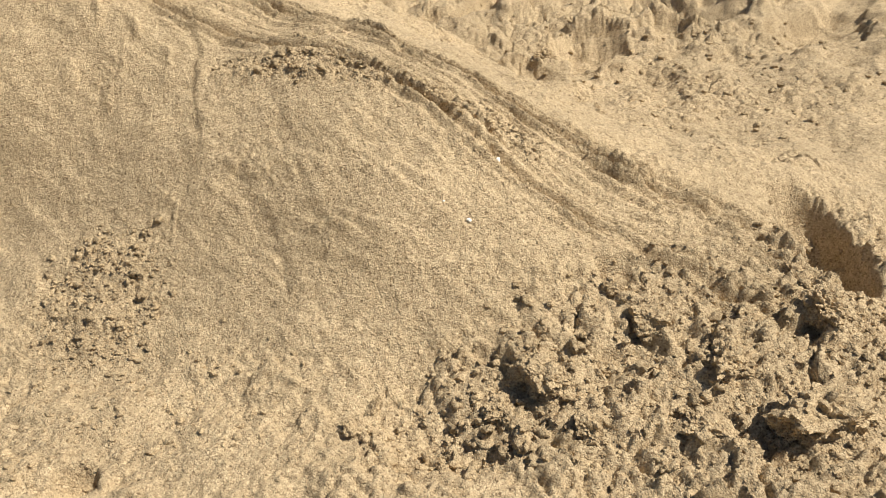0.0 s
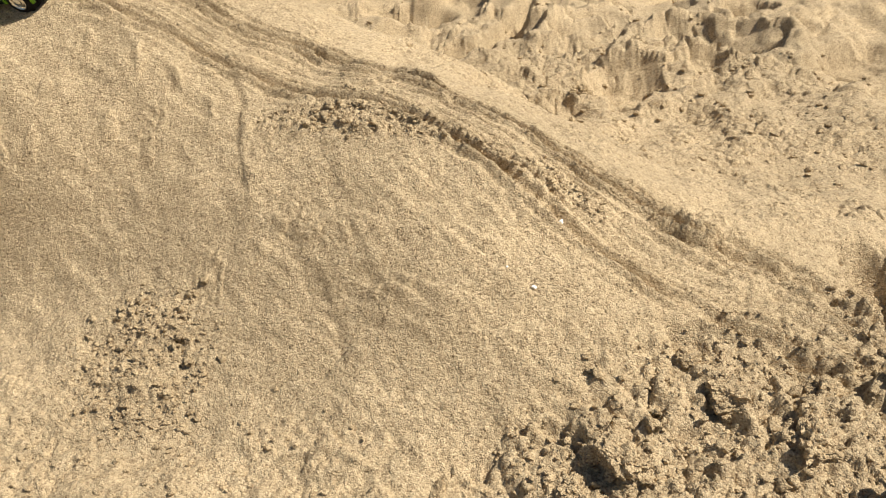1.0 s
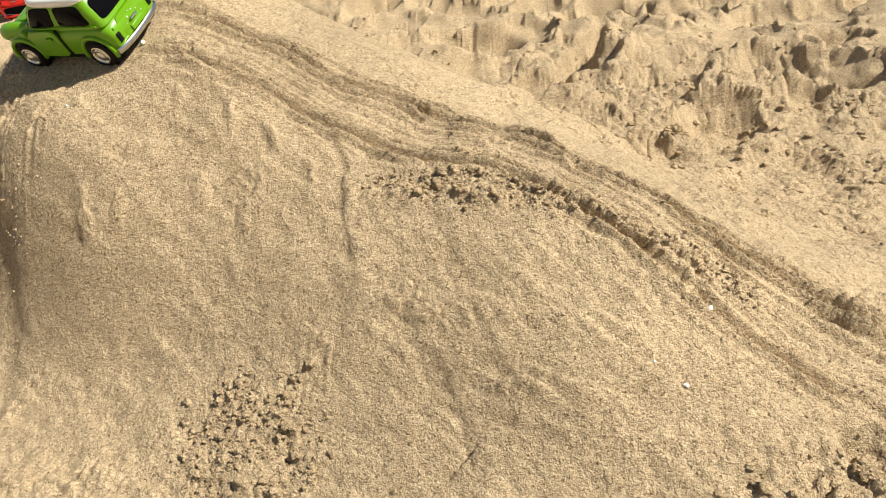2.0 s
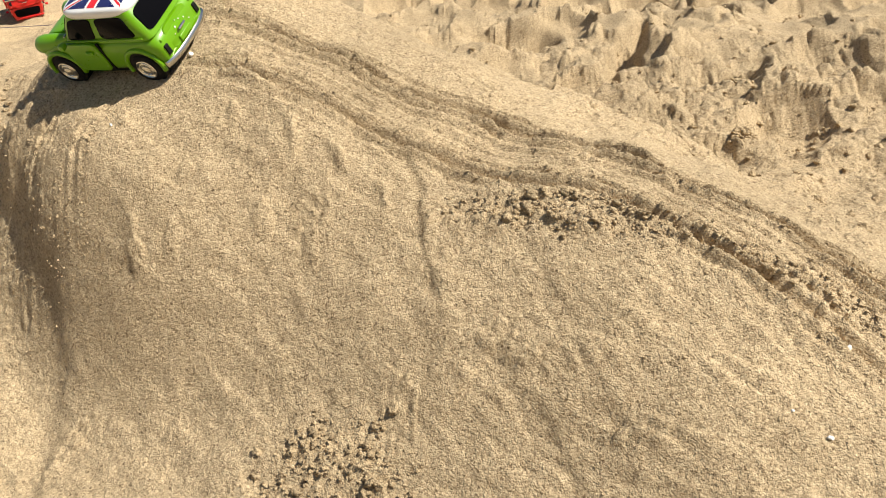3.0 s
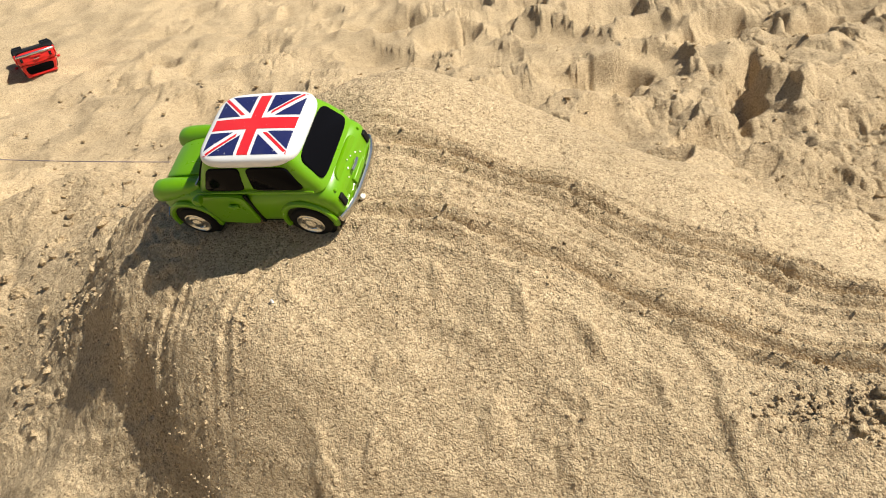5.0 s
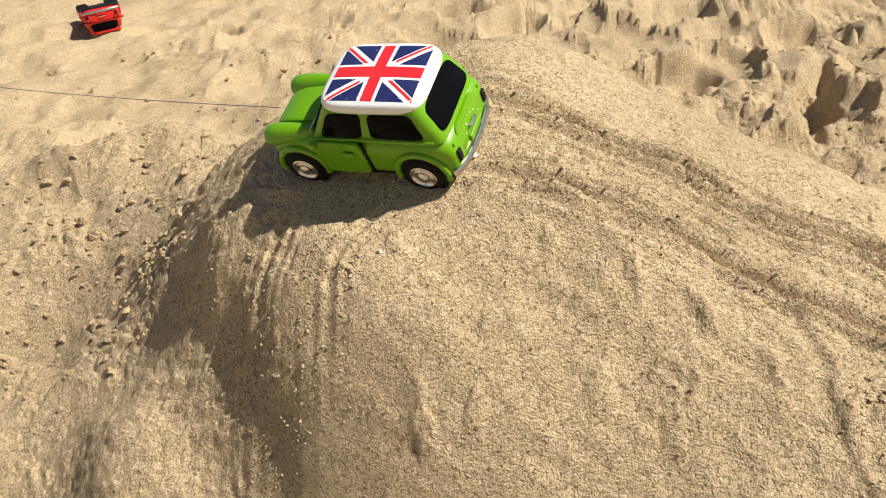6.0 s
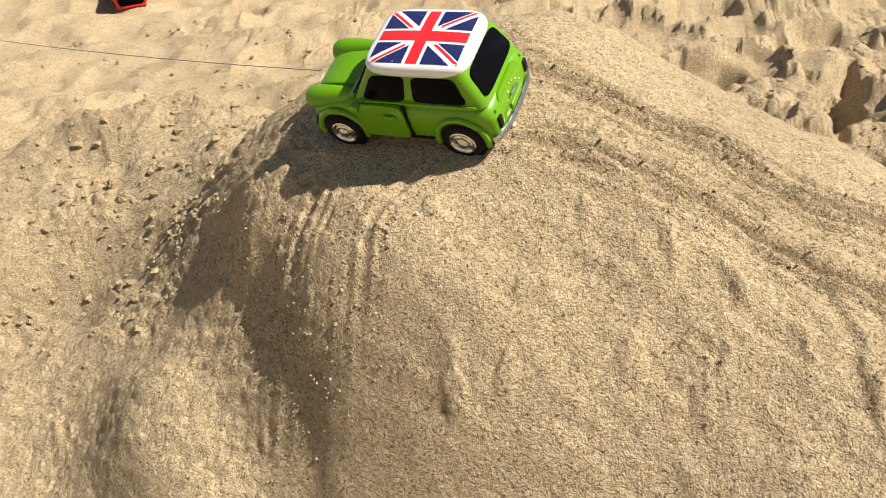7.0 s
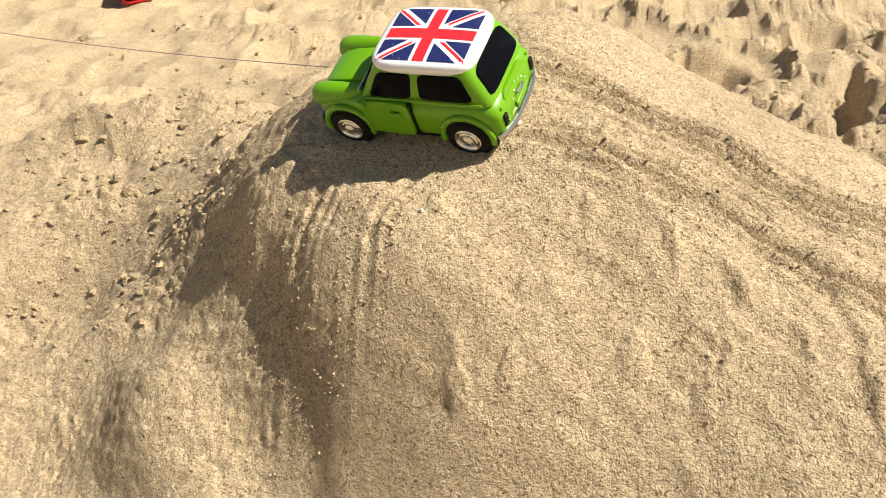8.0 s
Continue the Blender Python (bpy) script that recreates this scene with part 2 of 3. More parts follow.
# pits in the trampled sand behind: centre, radii, turn, depth
PITS = [(-0.079, 1.18, 0.05, 0.03, 0.2, 0.022), (0.11, 1.33, 0.07, 0.05, 0.3, 0.04), (0.23, 1.29, 0.06, 0.04, 0.0, 0.04), (-0.36, 1.61, 0.08, 0.05, 0.1, 0.03),
        (-0.255, 1.49, 0.05, 0.03, 0.1, 0.02), (-0.068, 1.226, 0.05, 0.03, -0.2, 0.028), (-0.73, 1.55, 0.04, 0.025, -0.6, 0.02), (-0.576, 1.47, 0.07, 0.025, 0.1, 0.02),
        (0.148, 0.965, 0.022, 0.018, 0.0, 0.012), (0.413, 0.88, 0.05, 0.03, 0.3, 0.025), (0.14, 0.772, 0.018, 0.012, 0.3, 0.010), (0.222, 0.412, 0.020, 0.038, 0.30, 0.030),
        (0.170, 0.408, 0.016, 0.006, -0.4, 0.009), (-0.184, 0.288, 0.010, 0.010, 0.0, 0.012), (0.094, 0.374, 0.012, 0.007, -0.3, 0.008), (0.05, 1.10, 0.02, 0.09, -0.35, 0.02)]


def ground(x, y, step=0.001):
    """The height of the sand. step: what is finer than this is left out."""
    x, y, step = np.broadcast_arrays(np.asarray(x, float), np.asarray(y, float), np.asarray(step, float))

    def can(size):
        return np.clip(size / step / 2.5 - 1, 0, 1)

    flat = np.tanh(x / 0.9) * 0.9
    z = -0.0145 + 0.0809 * flat * oval(x, y, 0, 0.6, 2.5, 2.5) + 0.0817 * np.clip(y - 0.6, -0.6, 0.3)
    for cx, cy, rx, ry, turn, h in FORMS:
        z = z + h * oval(x, y, cx, cy, rx * 1.352, ry * 1.352, turn, 1.15)
    # undulation, laid along the slopes
    w = y + 0.75 * z
    z = z + 0.0022 * wave(x, w, 0.06, 3) * can(0.06) + 0.0018 * wave(x, w, 0.026, 5) * can(0.024) + 0.0007 * wave(0.8 * x + 0.6 * w, 0.8 * w - 0.6 * x, 0.009, 8) * can(0.009) + 0.00045 * wave(0.5 * x + 0.87 * w, 0.5 * w - 0.87 * x, 0.0046, 9) * can(0.0046) + 0.00030 * wave(x, w, 0.0031, 10) * can(0.0031)
    # runnels down the face of the heap
    face = oval(x, y, -0.27, 0.53, 0.17, 0.09, 0.0, 2)
    z = z + face * 0.0013 * wave(x + 0.6 * w, w * 0.6, 0.013, 21) * can(0.011)
    slope = oval(x, y, -0.05, 0.43, 0.15, 0.09, -0.5, 2)
    z = z + slope * 0.0021 * np.abs(wave(0.55 * x - 0.25 * w, 1.0 * w + 1.1 * x, 0.016, 22)) * can(0.016)
    # trampled ground: everywhere away from the smoothed heap
    flank = oval(x, y, -0.445, 0.61, 0.055, 0.095, -0.3, 2)
    heap = np.clip(flank + oval(x, y, -0.29, 0.60, 0.20, 0.17, 0.1, 3) + oval(x, y, -0.07, 0.47, 0.17, 0.125, -0.45, 3), 0, 1)
    churn = np.clip(oval(x, y, 0.16, 0.30, 0.145, 0.085, -0.1, 4) + oval(x, y, 0.0, 0.31, 0.055, 0.035, 0.3, 3) + oval(x, y, 0.24, 0.40, 0.06, 0.06, 0, 3), 0, 1)
    patch = oval(x, y, -0.212, 0.408, 0.048, 0.042, -0.3, 3)
    crust = np.clip(oval(x, y, -0.085, 0.497, 0.075, 0.014, -0.30, 2) + oval(x, y, 0.02, 0.455, 0.05, 0.008, -0.55, 2), 0, 1)
    behind = soft((y - 0.80 - 0.15 * np.clip(x + 0.3, -0.2, 0.6) * -1) / 0.03) * (1 - heap)
    out = np.clip(1 - heap - churn, 0, 1)
    fine = np.clip(1.6 - step / 0.02, 0, 1)

    def rubble(u, v):
        some = np.clip(0.35 + 1.3 * wave(u, v, 0.09, 35), 0, 1)
        return 0.0045 * wave(u, v, 0.045, 31) + 0.0014 * wave(u, v, 0.012, 37) + some * (0.0040 * plates(u, v, 0.022, 34) + 0.0032 * lumps(u + 0.003 * wave(u, v, 0.008, 32), v, 0.008, 38)) + 0.0010 * lumps(u, v, 0.0042, 39)

    def trampled(u, v):
        big = 0.013 * wave(u, v, 0.19, 41) + 0.008 * wave(u, v, 0.08, 42) + 0.0035 * wave(u, v, 0.03, 48)
        one = np.clip(0.05 + 1.5 * wave(u, v, 0.28, 45) + 0.7 * soft((u - 0.02) / 0.04), 0, 1)
        two = np.clip(0.25 + 1.3 * wave(u, v, 0.17, 47) + 0.3 * soft((u - 0.02) / 0.04), 0, 1)
        dents = lumps(u + 0.012 * wave(u, v, 0.035, 49), v + 0.008 * wave(u, v, 0.03, 53), 0.085, 50)
        return big + one * 0.011 * plates(u, v, 0.085, 44) + two * (0.0050 * plates(u, v, 0.034, 46) + 0.0042 * lumps(u + 0.004 * wave(u, v, 0.01, 43), v, 0.014, 40)) - 0.032 * (0.60 + 0.40 * soft((u + 0.28) / 0.06)) * dents

    def churned(u, v):
        big = 0.007 * wave(u, v, 0.05, 51) + 0.0095 * plates(u, v, 0.036, 55)
        return big + 0.0046 * plates(u, v, 0.015, 57) + 0.0030 * lumps(u + 0.002 * wave(u, v, 0.005, 56), v, 0.0065, 58) + 0.0010 * lumps(u, v, 0.0036, 59) - 0.011

    def clotted(u, v):
        return 0.0030 * plates(u, v, 0.012, 61) + 0.0022 * lumps(u, v, 0.0052, 62) - 0.002

    def crusted(u, v):
        return 0.0048 * plates(u, v, 0.016, 64) + 0.0020 * lumps(u, v, 0.005, 65) - 0.002

    z = z + only(out * can(0.02), x, w, rubble) + only(behind * fine, x, y, trampled) + only(churn, x, w, churned) + only(patch, x, w, clotted) + only(crust, x, w, crusted)
    z = z + only(flank, x, w, lambda u, v: 0.0024 * lumps(u + 0.002 * wave(u, v, 0.006, 25), v, 0.0075, 26) + 0.0014 * wave(u, v, 0.014, 27) + 0.0012 * lumps(u, v, 0.0038, 28))
    # crumbs sprinkled over the slopes
    some = np.clip(wave(x, w, 0.05, 66) - 0.05, 0, 1) * 2
    z = z + only(0.0020 * some * can(0.0055), x, w, lambda u, v: lumps(u, v, 0.0055, 67))
    # the open sand all round
    wide = soft((np.hypot(x + 0.3, y - 0.9) - 1.7) / 0.12) * np.clip(1 - np.hypot(x, y) / 40, 0, 1)
    z = z + wide * (0.030 * wave(x, y, 0.8, 73) * can(0.8) + 0.016 * wave(x, y, 0.3, 74) * can(0.3) + 0.008 * wave(x, y, 0.11, 75) * can(0.11))
    for cx, cy, rx, ry, turn, h in KNOBS:
        box = np.hypot(x - cx, y - cy) < 3 * max(rx, ry)
        u, v = x[box], y[box]
        z[box] += h * oval(u + 0.003 * wave(u, v, 0.007, 71), v + 0.003 * wave(u, v, 0.007, 72), cx, cy, rx * 0.8, ry * 0.8, turn, 2)
    for cx, cy, rx, ry, turn, h in PITS:
        box = np.hypot(x - cx, y - cy) < 2.2 * max(rx, ry)
        u, v = x[box] - cx, y[box] - cy
        c, s = math.cos(turn), math.sin(turn)
        rag = 1 + 0.45 * wave(x[box], y[box], 0.6 * min(rx, ry) + 0.008, 70)
        z[box] -= (1.4 if cy > 0.9 else 1.0) * h * np.exp(-(((((u * c + v * s) / rx) ** 2 + ((v * c - u * s) / ry) ** 2) * rag) ** 3))
    # wheel ruts over the heap
    near = beside(x, y, TRACK, 0.05)
    xn, yn = x[near], y[near]
    d, s, total = along(xn, yn, TRACK)
    d = d + 0.0022 * wave(s, 0 * s, 0.05, 80) + 0.0004 * wave(xn, yn, 0.012, 81)
    here = soft((s - 0.02) / 0.012) * soft((total - 0.01 - s) / 0.012) * (np.abs(d) < 0.06) * (1 - 0.78 * soft((s - total + 0.08) / 0.015)) * np.clip(1.0 + 0.5 * wave(xn, yn, 0.030, 83), 0.65, 1.25)
    rut = np.zeros_like(xn)
    for i, (off, half, deep) in enumerate(RUTS):
        e = (d - off - 0.0015 * wave(s, 0 * s, 0.07, 90 + i)) / half
        e = np.where(e < 0, e / 0.72, e / 1.35)
        amount = 1.05 * np.clip(0.75 + 0.75 * wave(s, 0 * s + off * 40, 0.035, 100 + i), 0.35, 1.4)
        crumbs = 1 + 0.28 * wave(xn, yn, 0.0045, 110 + i)
        rut = rut - deep * amount * np.exp(-e * e) + 0.75 * deep * amount * crumbs * np.exp(-((np.abs(e) - 1.9) ** 2) * 1.6)
    z[near] += here * rut
    # the undercut fold at the heap's end
    near = beside(x, y, FOLD, 0.16)
    xn, yn = x[near], y[near]
    d, s, total = along(xn, yn, FOLD)
    d = -d + 0.004 * wave(xn, yn, 0.03, 120) + 0.0015 * wave(xn, yn, 0.008, 121)
    drop = 0.013 * soft((s - 0.045) / 0.012) * soft((total - 0.12 - s) / 0.022) + 0.003
    z[near] -= drop * soft(d / 0.0028) * np.exp(-np.clip(d, 0, 1) / 0.024) * (s > 0.0005) * (s < total - 0.0005)
    # a broken seam and a small ledge on the near slope
    near = beside(x, y, SEAM, 0.08)
    xn, yn = x[near], y[near]
    d, s, total = along(xn, yn, SEAM)
    d = d + 0.006 * wave(xn, yn, 0.022, 122) + 0.0016 * wave(xn, yn, 0.005, 125)
    z[near] -= 0.0048 * soft(-d / 0.0009) * np.exp(-np.clip(-d, 0, 1) / 0.025) * np.clip(0.8 + 0.8 * wave(s, 0 * s, 0.02, 124), 0.2, 1.6) * soft((s - 0.01) / 0.006) * soft((total - 0.045 - s) / 0.012)
    near = beside(x, y, RIDGE, 0.07)
    xn, yn = x[near], y[near]
    d, s, total = along(xn, yn, RIDGE)
    d = d + 0.002 * wave(xn, yn, 0.012, 123)
    z[near] -= 0.0032 * soft(-d / 0.0010) * np.exp(-np.clip(-d, 0, 1) / 0.02) * (s > 0.0005) * (s < total - 0.0005)
    return z


def spaced(a, b, step, low, high, growth=1.012, rim=90.0):
    """Places along an axis: even from a to b, wider to low and high, very wide to the rim."""
    core = list(np.arange(a, b, step))
    up, gap = [core[-1]], step
    while up[-1] < rim:
        gap *= growth if up[-1] < high else 1.16
        up.append(up[-1] + gap)
    down, gap = [core[0]], step
    while down[-1] > -rim:
        gap *= growth if down[-1] > low else 1.16
        down.append(down[-1] - gap)
    return np.array(down[:0:-1] + core + up[1:])


def build_ground():
    xs, ys = spaced(-0.58, 0.26, 0.00105, -1.5, 0.75), spaced(0.26, 0.73, 0.00105, 0.1, 2.2)
    gx, gy = np.meshgrid(xs, ys)
    sx, sy = np.meshgrid(np.gradient(xs), np.gradient(ys))
    gz = ground(gx, gy, np.maximum(sx, sy))
    gz = seat(gx, gy, gz)
    nx, ny = len(xs), len(ys)
    at = np.arange(nx * ny).reshape(ny, nx)
    quads = np.stack([at[:-1, :-1], at[:-1, 1:], at[1:, 1:], at[1:, :-1]], -1).reshape(-1, 4)
    me = bpy.data.meshes.new("ground")
    me.vertices.add(nx * ny)
    me.vertices.foreach_set("co", np.stack([gx, gy, gz], -1).astype(np.float32).ravel())
    me.loops.add(quads.size)
    me.loops.foreach_set("vertex_index", quads.astype(np.int32).ravel())
    me.polygons.add(len(quads))
    me.polygons.foreach_set("loop_start", np.arange(0, quads.size, 4, dtype=np.int32))
    me.polygons.foreach_set("use_smooth", np.ones(len(quads), dtype=bool))
    me.update(calc_edges=True)
    me.materials.append(SAND)
    return tagged(new("ground", me), "dry tan sand heaped into a mound with wheel ruts", "sand", kind="structure")


# the green car's stand: place, heading, nose down, lean to its left
CAR = Matrix.Translation((-0.3525, 0.6407, 0.1402)) @ Matrix.Rotation(radians(158.6), 4, "Z") @ Matrix.Rotation(radians(5.9), 4, "Y") @ Matrix.Rotation(radians(-28.2), 4, "X")


def seat(x, y, z):
    """Sand pressed flat under the car's wheels."""
    up = CAR.to_3x3() @ Vector((0, 0, 1))
    o = CAR.translation
    plane = o.z - (up.x * (x - o.x) + up.y * (y - o.y)) / up.z
    ax = CAR.to_3x3() @ Vector((1, 0, 0))
    under = oval(x, y, o.x, o.y, 0.068, 0.048, math.atan2(ax.y, ax.x), 3)
    over = z - plane
    return z - under * np.where(over > -0.0005, over - 0.0006 * np.tanh(over / 0.003), 0.7 * over)


build_ground()


# ---- mesh helpers ----
def part(name, bm, mat, parent=None, label="", smooth=True, m=None):
    """Links a bmesh as one mesh object under a thing or a part."""
    bmesh.ops.recalc_face_normals(bm, faces=bm.faces)
    me = bpy.data.meshes.new(name)
    bm.to_mesh(me)
    bm.free()
    me.materials.append(mat)
    if smooth:
        me.polygons.foreach_set("use_smooth", np.ones(len(me.polygons), dtype=bool))
        me.set_sharp_from_angle(angle=radians(38))
    ob = new(name, me)
    if parent is not None:
        ob.parent = parent
    if m is not None:
        ob.matrix_basis = m
    return tagged(ob, label)


def skin(rings, cap=True, closed=True):
    """A surface through rings of points."""
    bm = bmesh.new()
    rows = [[bm.verts.new(p) for p in r] for r in rings]
    for a, b in zip(rows, rows[1:]):
        n = len(a)
        for i in range(n if closed else n - 1):
            j = (i + 1) % n
            bm.faces.new((a[i], a[j], b[j], b[i]))
    if cap:
        bm.faces.new(rows[0])
        bm.faces.new(rows[-1])
    return bm


def squircle(n, power):
    """A rounded square of half size 1."""
    out = []
    for i in range(n):
        t = 2 * math.pi * (i + 0.5) / n
        c, s = math.cos(t), math.sin(t)
        out.append((math.copysign(abs(c) ** (2 / power), c), math.copysign(abs(s) ** (2 / power), s)))
    return out


def lathe(profile, n=28):
    """Turned round the y axis from (radius, y) pairs."""
    rings = [[(r * math.cos(2 * math.pi * i / n), y, r * math.sin(2 * math.pi * i / n)) for i in range(n)] for r, y in profile]
    return skin(rings)


def tube(points, radius, n=8, flat=1.0):
    """A round bar along points."""
    pts = [Vector(p) for p in points]
    rings = []
    for i, p in enumerate(pts):
        way = (pts[min(i + 1, len(pts) - 1)] - pts[max(i - 1, 0)]).normalized()
        u = way.cross(Vector((0, 0, 1)))
        u = u.normalized() if u.length > 1e-4 else Vector((1, 0, 0))
        v = u.cross(way)
        rings.append([p + radius * (math.cos(2 * math.pi * k / n) * u * flat + math.sin(2 * math.pi * k / n) * v) for k in range(n)])
    return skin(rings)


def block(x0, x1, y0, y1, z0, z1, round_by=0.0008):
    bm = bmesh.new()
    bmesh.ops.create_cube(bm, size=1, matrix=Matrix.Translation(((x0 + x1) / 2, (y0 + y1) / 2, (z0 + z1) / 2)) @ Matrix.Diagonal((x1 - x0, y1 - y0, z1 - z0, 1)))
    bmesh.ops.bevel(bm, geom=bm.edges[:], offset=round_by, segments=3, affect="EDGES", profile=0.5)
    return bm


def pane(a, b, c, d, box, thick, power=6, n=28):
    """A rounded plate on the four-cornered face a b c d; box: its share of the face along a-b and a-d."""
    a, b, c, d = map(Vector, (a, b, c, d))
    out = (b - a).cross(d - a).normalized()
    u0, u1, v0, v1 = box
    rings = []
    for lift, size in ((-thick, 1.0), (thick * 0.7, 1.0), (thick, 0.97)):
        ring = []
        for p, q in squircle(n, power):
            u, v = (u0 + u1) / 2 + size * p * (u1 - u0) / 2, (v0 + v1) / 2 + size * q * (v1 - v0) / 2
            ring.append((a * (1 - u) + b * u) * (1 - v) + (d * (1 - u) + c * u) * v + out * lift)
        rings.append(ring)
    return skin(rings)


# ---- toy cars ----
ROOF_X, ROOF_A, ROOF_B = -0.0152, 0.0264, 0.0205
ROOF_RINGS = [(0.97, 0.0452), (1.0, 0.0466), (1.0, 0.0484), (0.975, 0.0497), (0.92, 0.0505), (0.75, 0.0511), (0.5, 0.0514), (0.2, 0.0516)]


def roof_height(x, y):
    s = (abs((x - ROOF_X) / ROOF_A) ** 5 + abs(y / ROOF_B) ** 5) ** 0.2
    return float(np.interp(s, [r for r, _ in ROOF_RINGS[:2:-1]], [h for _, h in ROOF_RINGS[:2:-1]]))


def print_on_roof(name, corners, mat, roof, label=""):
    bm = bmesh.new()
    bm.faces.new([bm.verts.new((ROOF_X + x, y, 0)) for x, y in corners])
    bmesh.ops.triangulate(bm, faces=bm.faces[:])
    for _ in range(3):
        bmesh.ops.subdivide_edges(bm, edges=bm.edges[:], cuts=1, use_grid_fill=True)
    for v in bm.verts:
        v.co.z = roof_height(v.co.x, v.co.y) + 0.00014
    if bm.faces[:][0].normal.z < 0:
        bmesh.ops.reverse_faces(bm, faces=bm.faces[:])
    ob = part(name, bm, mat, roof, label)
    return ob


def flag(roof):
    """A union flag printed on the roof."""
    fl, fw, bar, rim = 0.0222, 0.0172, 0.0032, 0.0014
    k, band = fw / fl, 0.0026
    print_on_roof("flag_bar", [(-fl, -bar), (fl, -bar), (fl, bar), (-fl, bar)], FLAG_RED, roof, "long red bar of the printed flag")
    for s in (1, -1):
        print_on_roof("flag_bar", [(-bar * 0.9, s * bar), (bar * 0.9, s * bar), (bar * 0.9, s * fw), (-bar * 0.9, s * fw)], FLAG_RED, roof)
    x0 = bar + rim
    for sx in (1, -1):
        for sy in (1, -1):
            first = [(x0, k * x0 + band), (x0, fw), ((fw - band) / k, fw)]
            second = [((x0 + band) / k, x0), (fl, x0), (fl, k * fl - band)]
            for tri in (first, second):
                print_on_roof("flag_triangle", [(sx * x, sy * y) for x, y in tri], FLAG_BLUE, roof)
            a, w = x0 * 1.5, 0.0017
            strip = [(a, k * a), (fl, fw), (fl - w / k, fw), (a, k * a + w)] if sx * sy > 0 else [(a, k * a), (a + w / k, k * a), (fl, fw - w), (fl, fw)]
            print_on_roof("flag_stripe", [(sx * x, sy * y) for x, y in strip], FLAG_RED, roof)


def build_car(name, paint, roof_paint, with_flag):
    """A small die-cast saloon, nose along x, wheels on z = 0."""
    car = new(name)
    # lower body
    stations = [(-0.0512, 0.0185, 0.0105, 0.0215), (-0.0508, 0.0205, 0.0090, 0.0245), (-0.0492, 0.0224, 0.0078, 0.0275), (-0.0460, 0.0236, 0.0070, 0.0298), (-0.0400, 0.0240, 0.0064, 0.0306), (-0.020, 0.0241, 0.0060, 0.0306), (0.010, 0.0241, 0.0060, 0.0304),
                (0.022, 0.0239, 0.0060, 0.0300), (0.034, 0.0234, 0.0064, 0.0292), (0.043, 0.0225, 0.0070, 0.0278), (0.0480, 0.0208, 0.0080, 0.0258), (0.0505, 0.0188, 0.0095, 0.0236), (0.0515, 0.0160, 0.0115, 0.0210)]
    shape = squircle(40, 4.5)
    body = part("body", skin([[(x, w * p, (zb + zt) / 2 + (zt - zb) / 2 * q) for p, q in shape] for x, w, zb, zt in stations]), paint, car)
    # cabin
    low, high = 0.0292, 0.0470
    xr, xf, w0 = -0.0486, 0.0222, 0.0229
    tr, tf, w1 = -0.0398, 0.0098, 0.0193
    rings = []
    for t in np.linspace(0, 1, 7):
        s = t + 0.10 * math.sin(math.pi * t)
        x0, x1, w = xr + (tr - xr) * t - 0.0008 * math.sin(math.pi * t), xf + (tf - xf) * t, w0 + (w1 - w0) * (2 * t - s)
        w += 0.0006 * math.sin(math.pi * t)
        rings.append([((x0 + x1) / 2 + (x1 - x0) / 2 * p, w * q, low + (high - low) * t) for p, q in squircle(40, 9)])
    part("cabin", skin(rings), paint, car)
    roof = part("roof", skin([[(ROOF_X + ROOF_A * s * p, ROOF_B * s * q, z) for p, q in squircle(44, 5)] for s, z in ROOF_RINGS]), roof_paint, car, "glossy white rounded roof" if with_flag else "")
    if with_flag:
        flag(roof)
    # windows
    for s in (1, -1):
        a, b, c, d = (xr, s * (w0 + 0.0002), low), (xf, s * (w0 + 0.0002), low), (tf, s * (w1 + 0.0004), high), (tr, s * (w1 + 0.0004), high)
        corners = (a, b, c, d) if s < 0 else (b, a, d, c)
        front, back = ((0.575, 0.915), (0.10, 0.51)) if s < 0 else ((0.085, 0.425), (0.49, 0.90))
        part("side_window", pane(*corners, (*front, 0.18, 0.90), 0.0009, 7), GLASS, car, "dark side window")
        part("quarter_window", pane(*corners, (*back, 0.18, 0.90), 0.0009, 7), GLASS, car, "dark side window")
        part("window_sill", tube([(0.019, s * 0.0237, 0.0318), (-0.010, s * 0.0238, 0.0320), (-0.044, s * 0.0234, 0.0316)], 0.0005), paint, car)
    part("windscreen", pane((xf, -w0, low), (xf, w0, low), (tf, w1, high), (tf, -w1, high), (0.08, 0.92, 0.14, 0.90), 0.0007, 6), GLASS, car, "dark windscreen")
    part("rear_window", pane((xr, w0, low), (xr, -w0, low), (tr, -w1, high), (tr, w1, high), (0.10, 0.90, 0.14, 0.90), 0.0013, 6), GLASS, car, "dusty dark rear window")
    part("windscreen_trim", tube([(0.0228, y, 0.0312) for y in np.linspace(-0.0185, 0.0185, 7)], 0.0006), CHROME, car, "silver strip below the windscreen")
    # bonnet and wings
    part("bonnet", skin([[(x, w * p, z + 0.0009 * q) for p, q in squircle(24, 5)] for x, w, z in ((0.0235, 0.0112, 0.0301), (0.030, 0.0114, 0.0300), (0.038, 0.0112, 0.0292), (0.044, 0.0106, 0.0278), (0.0478, 0.0098, 0.0258))]), paint, car, "green bonnet with a raised panel" if with_flag else "")
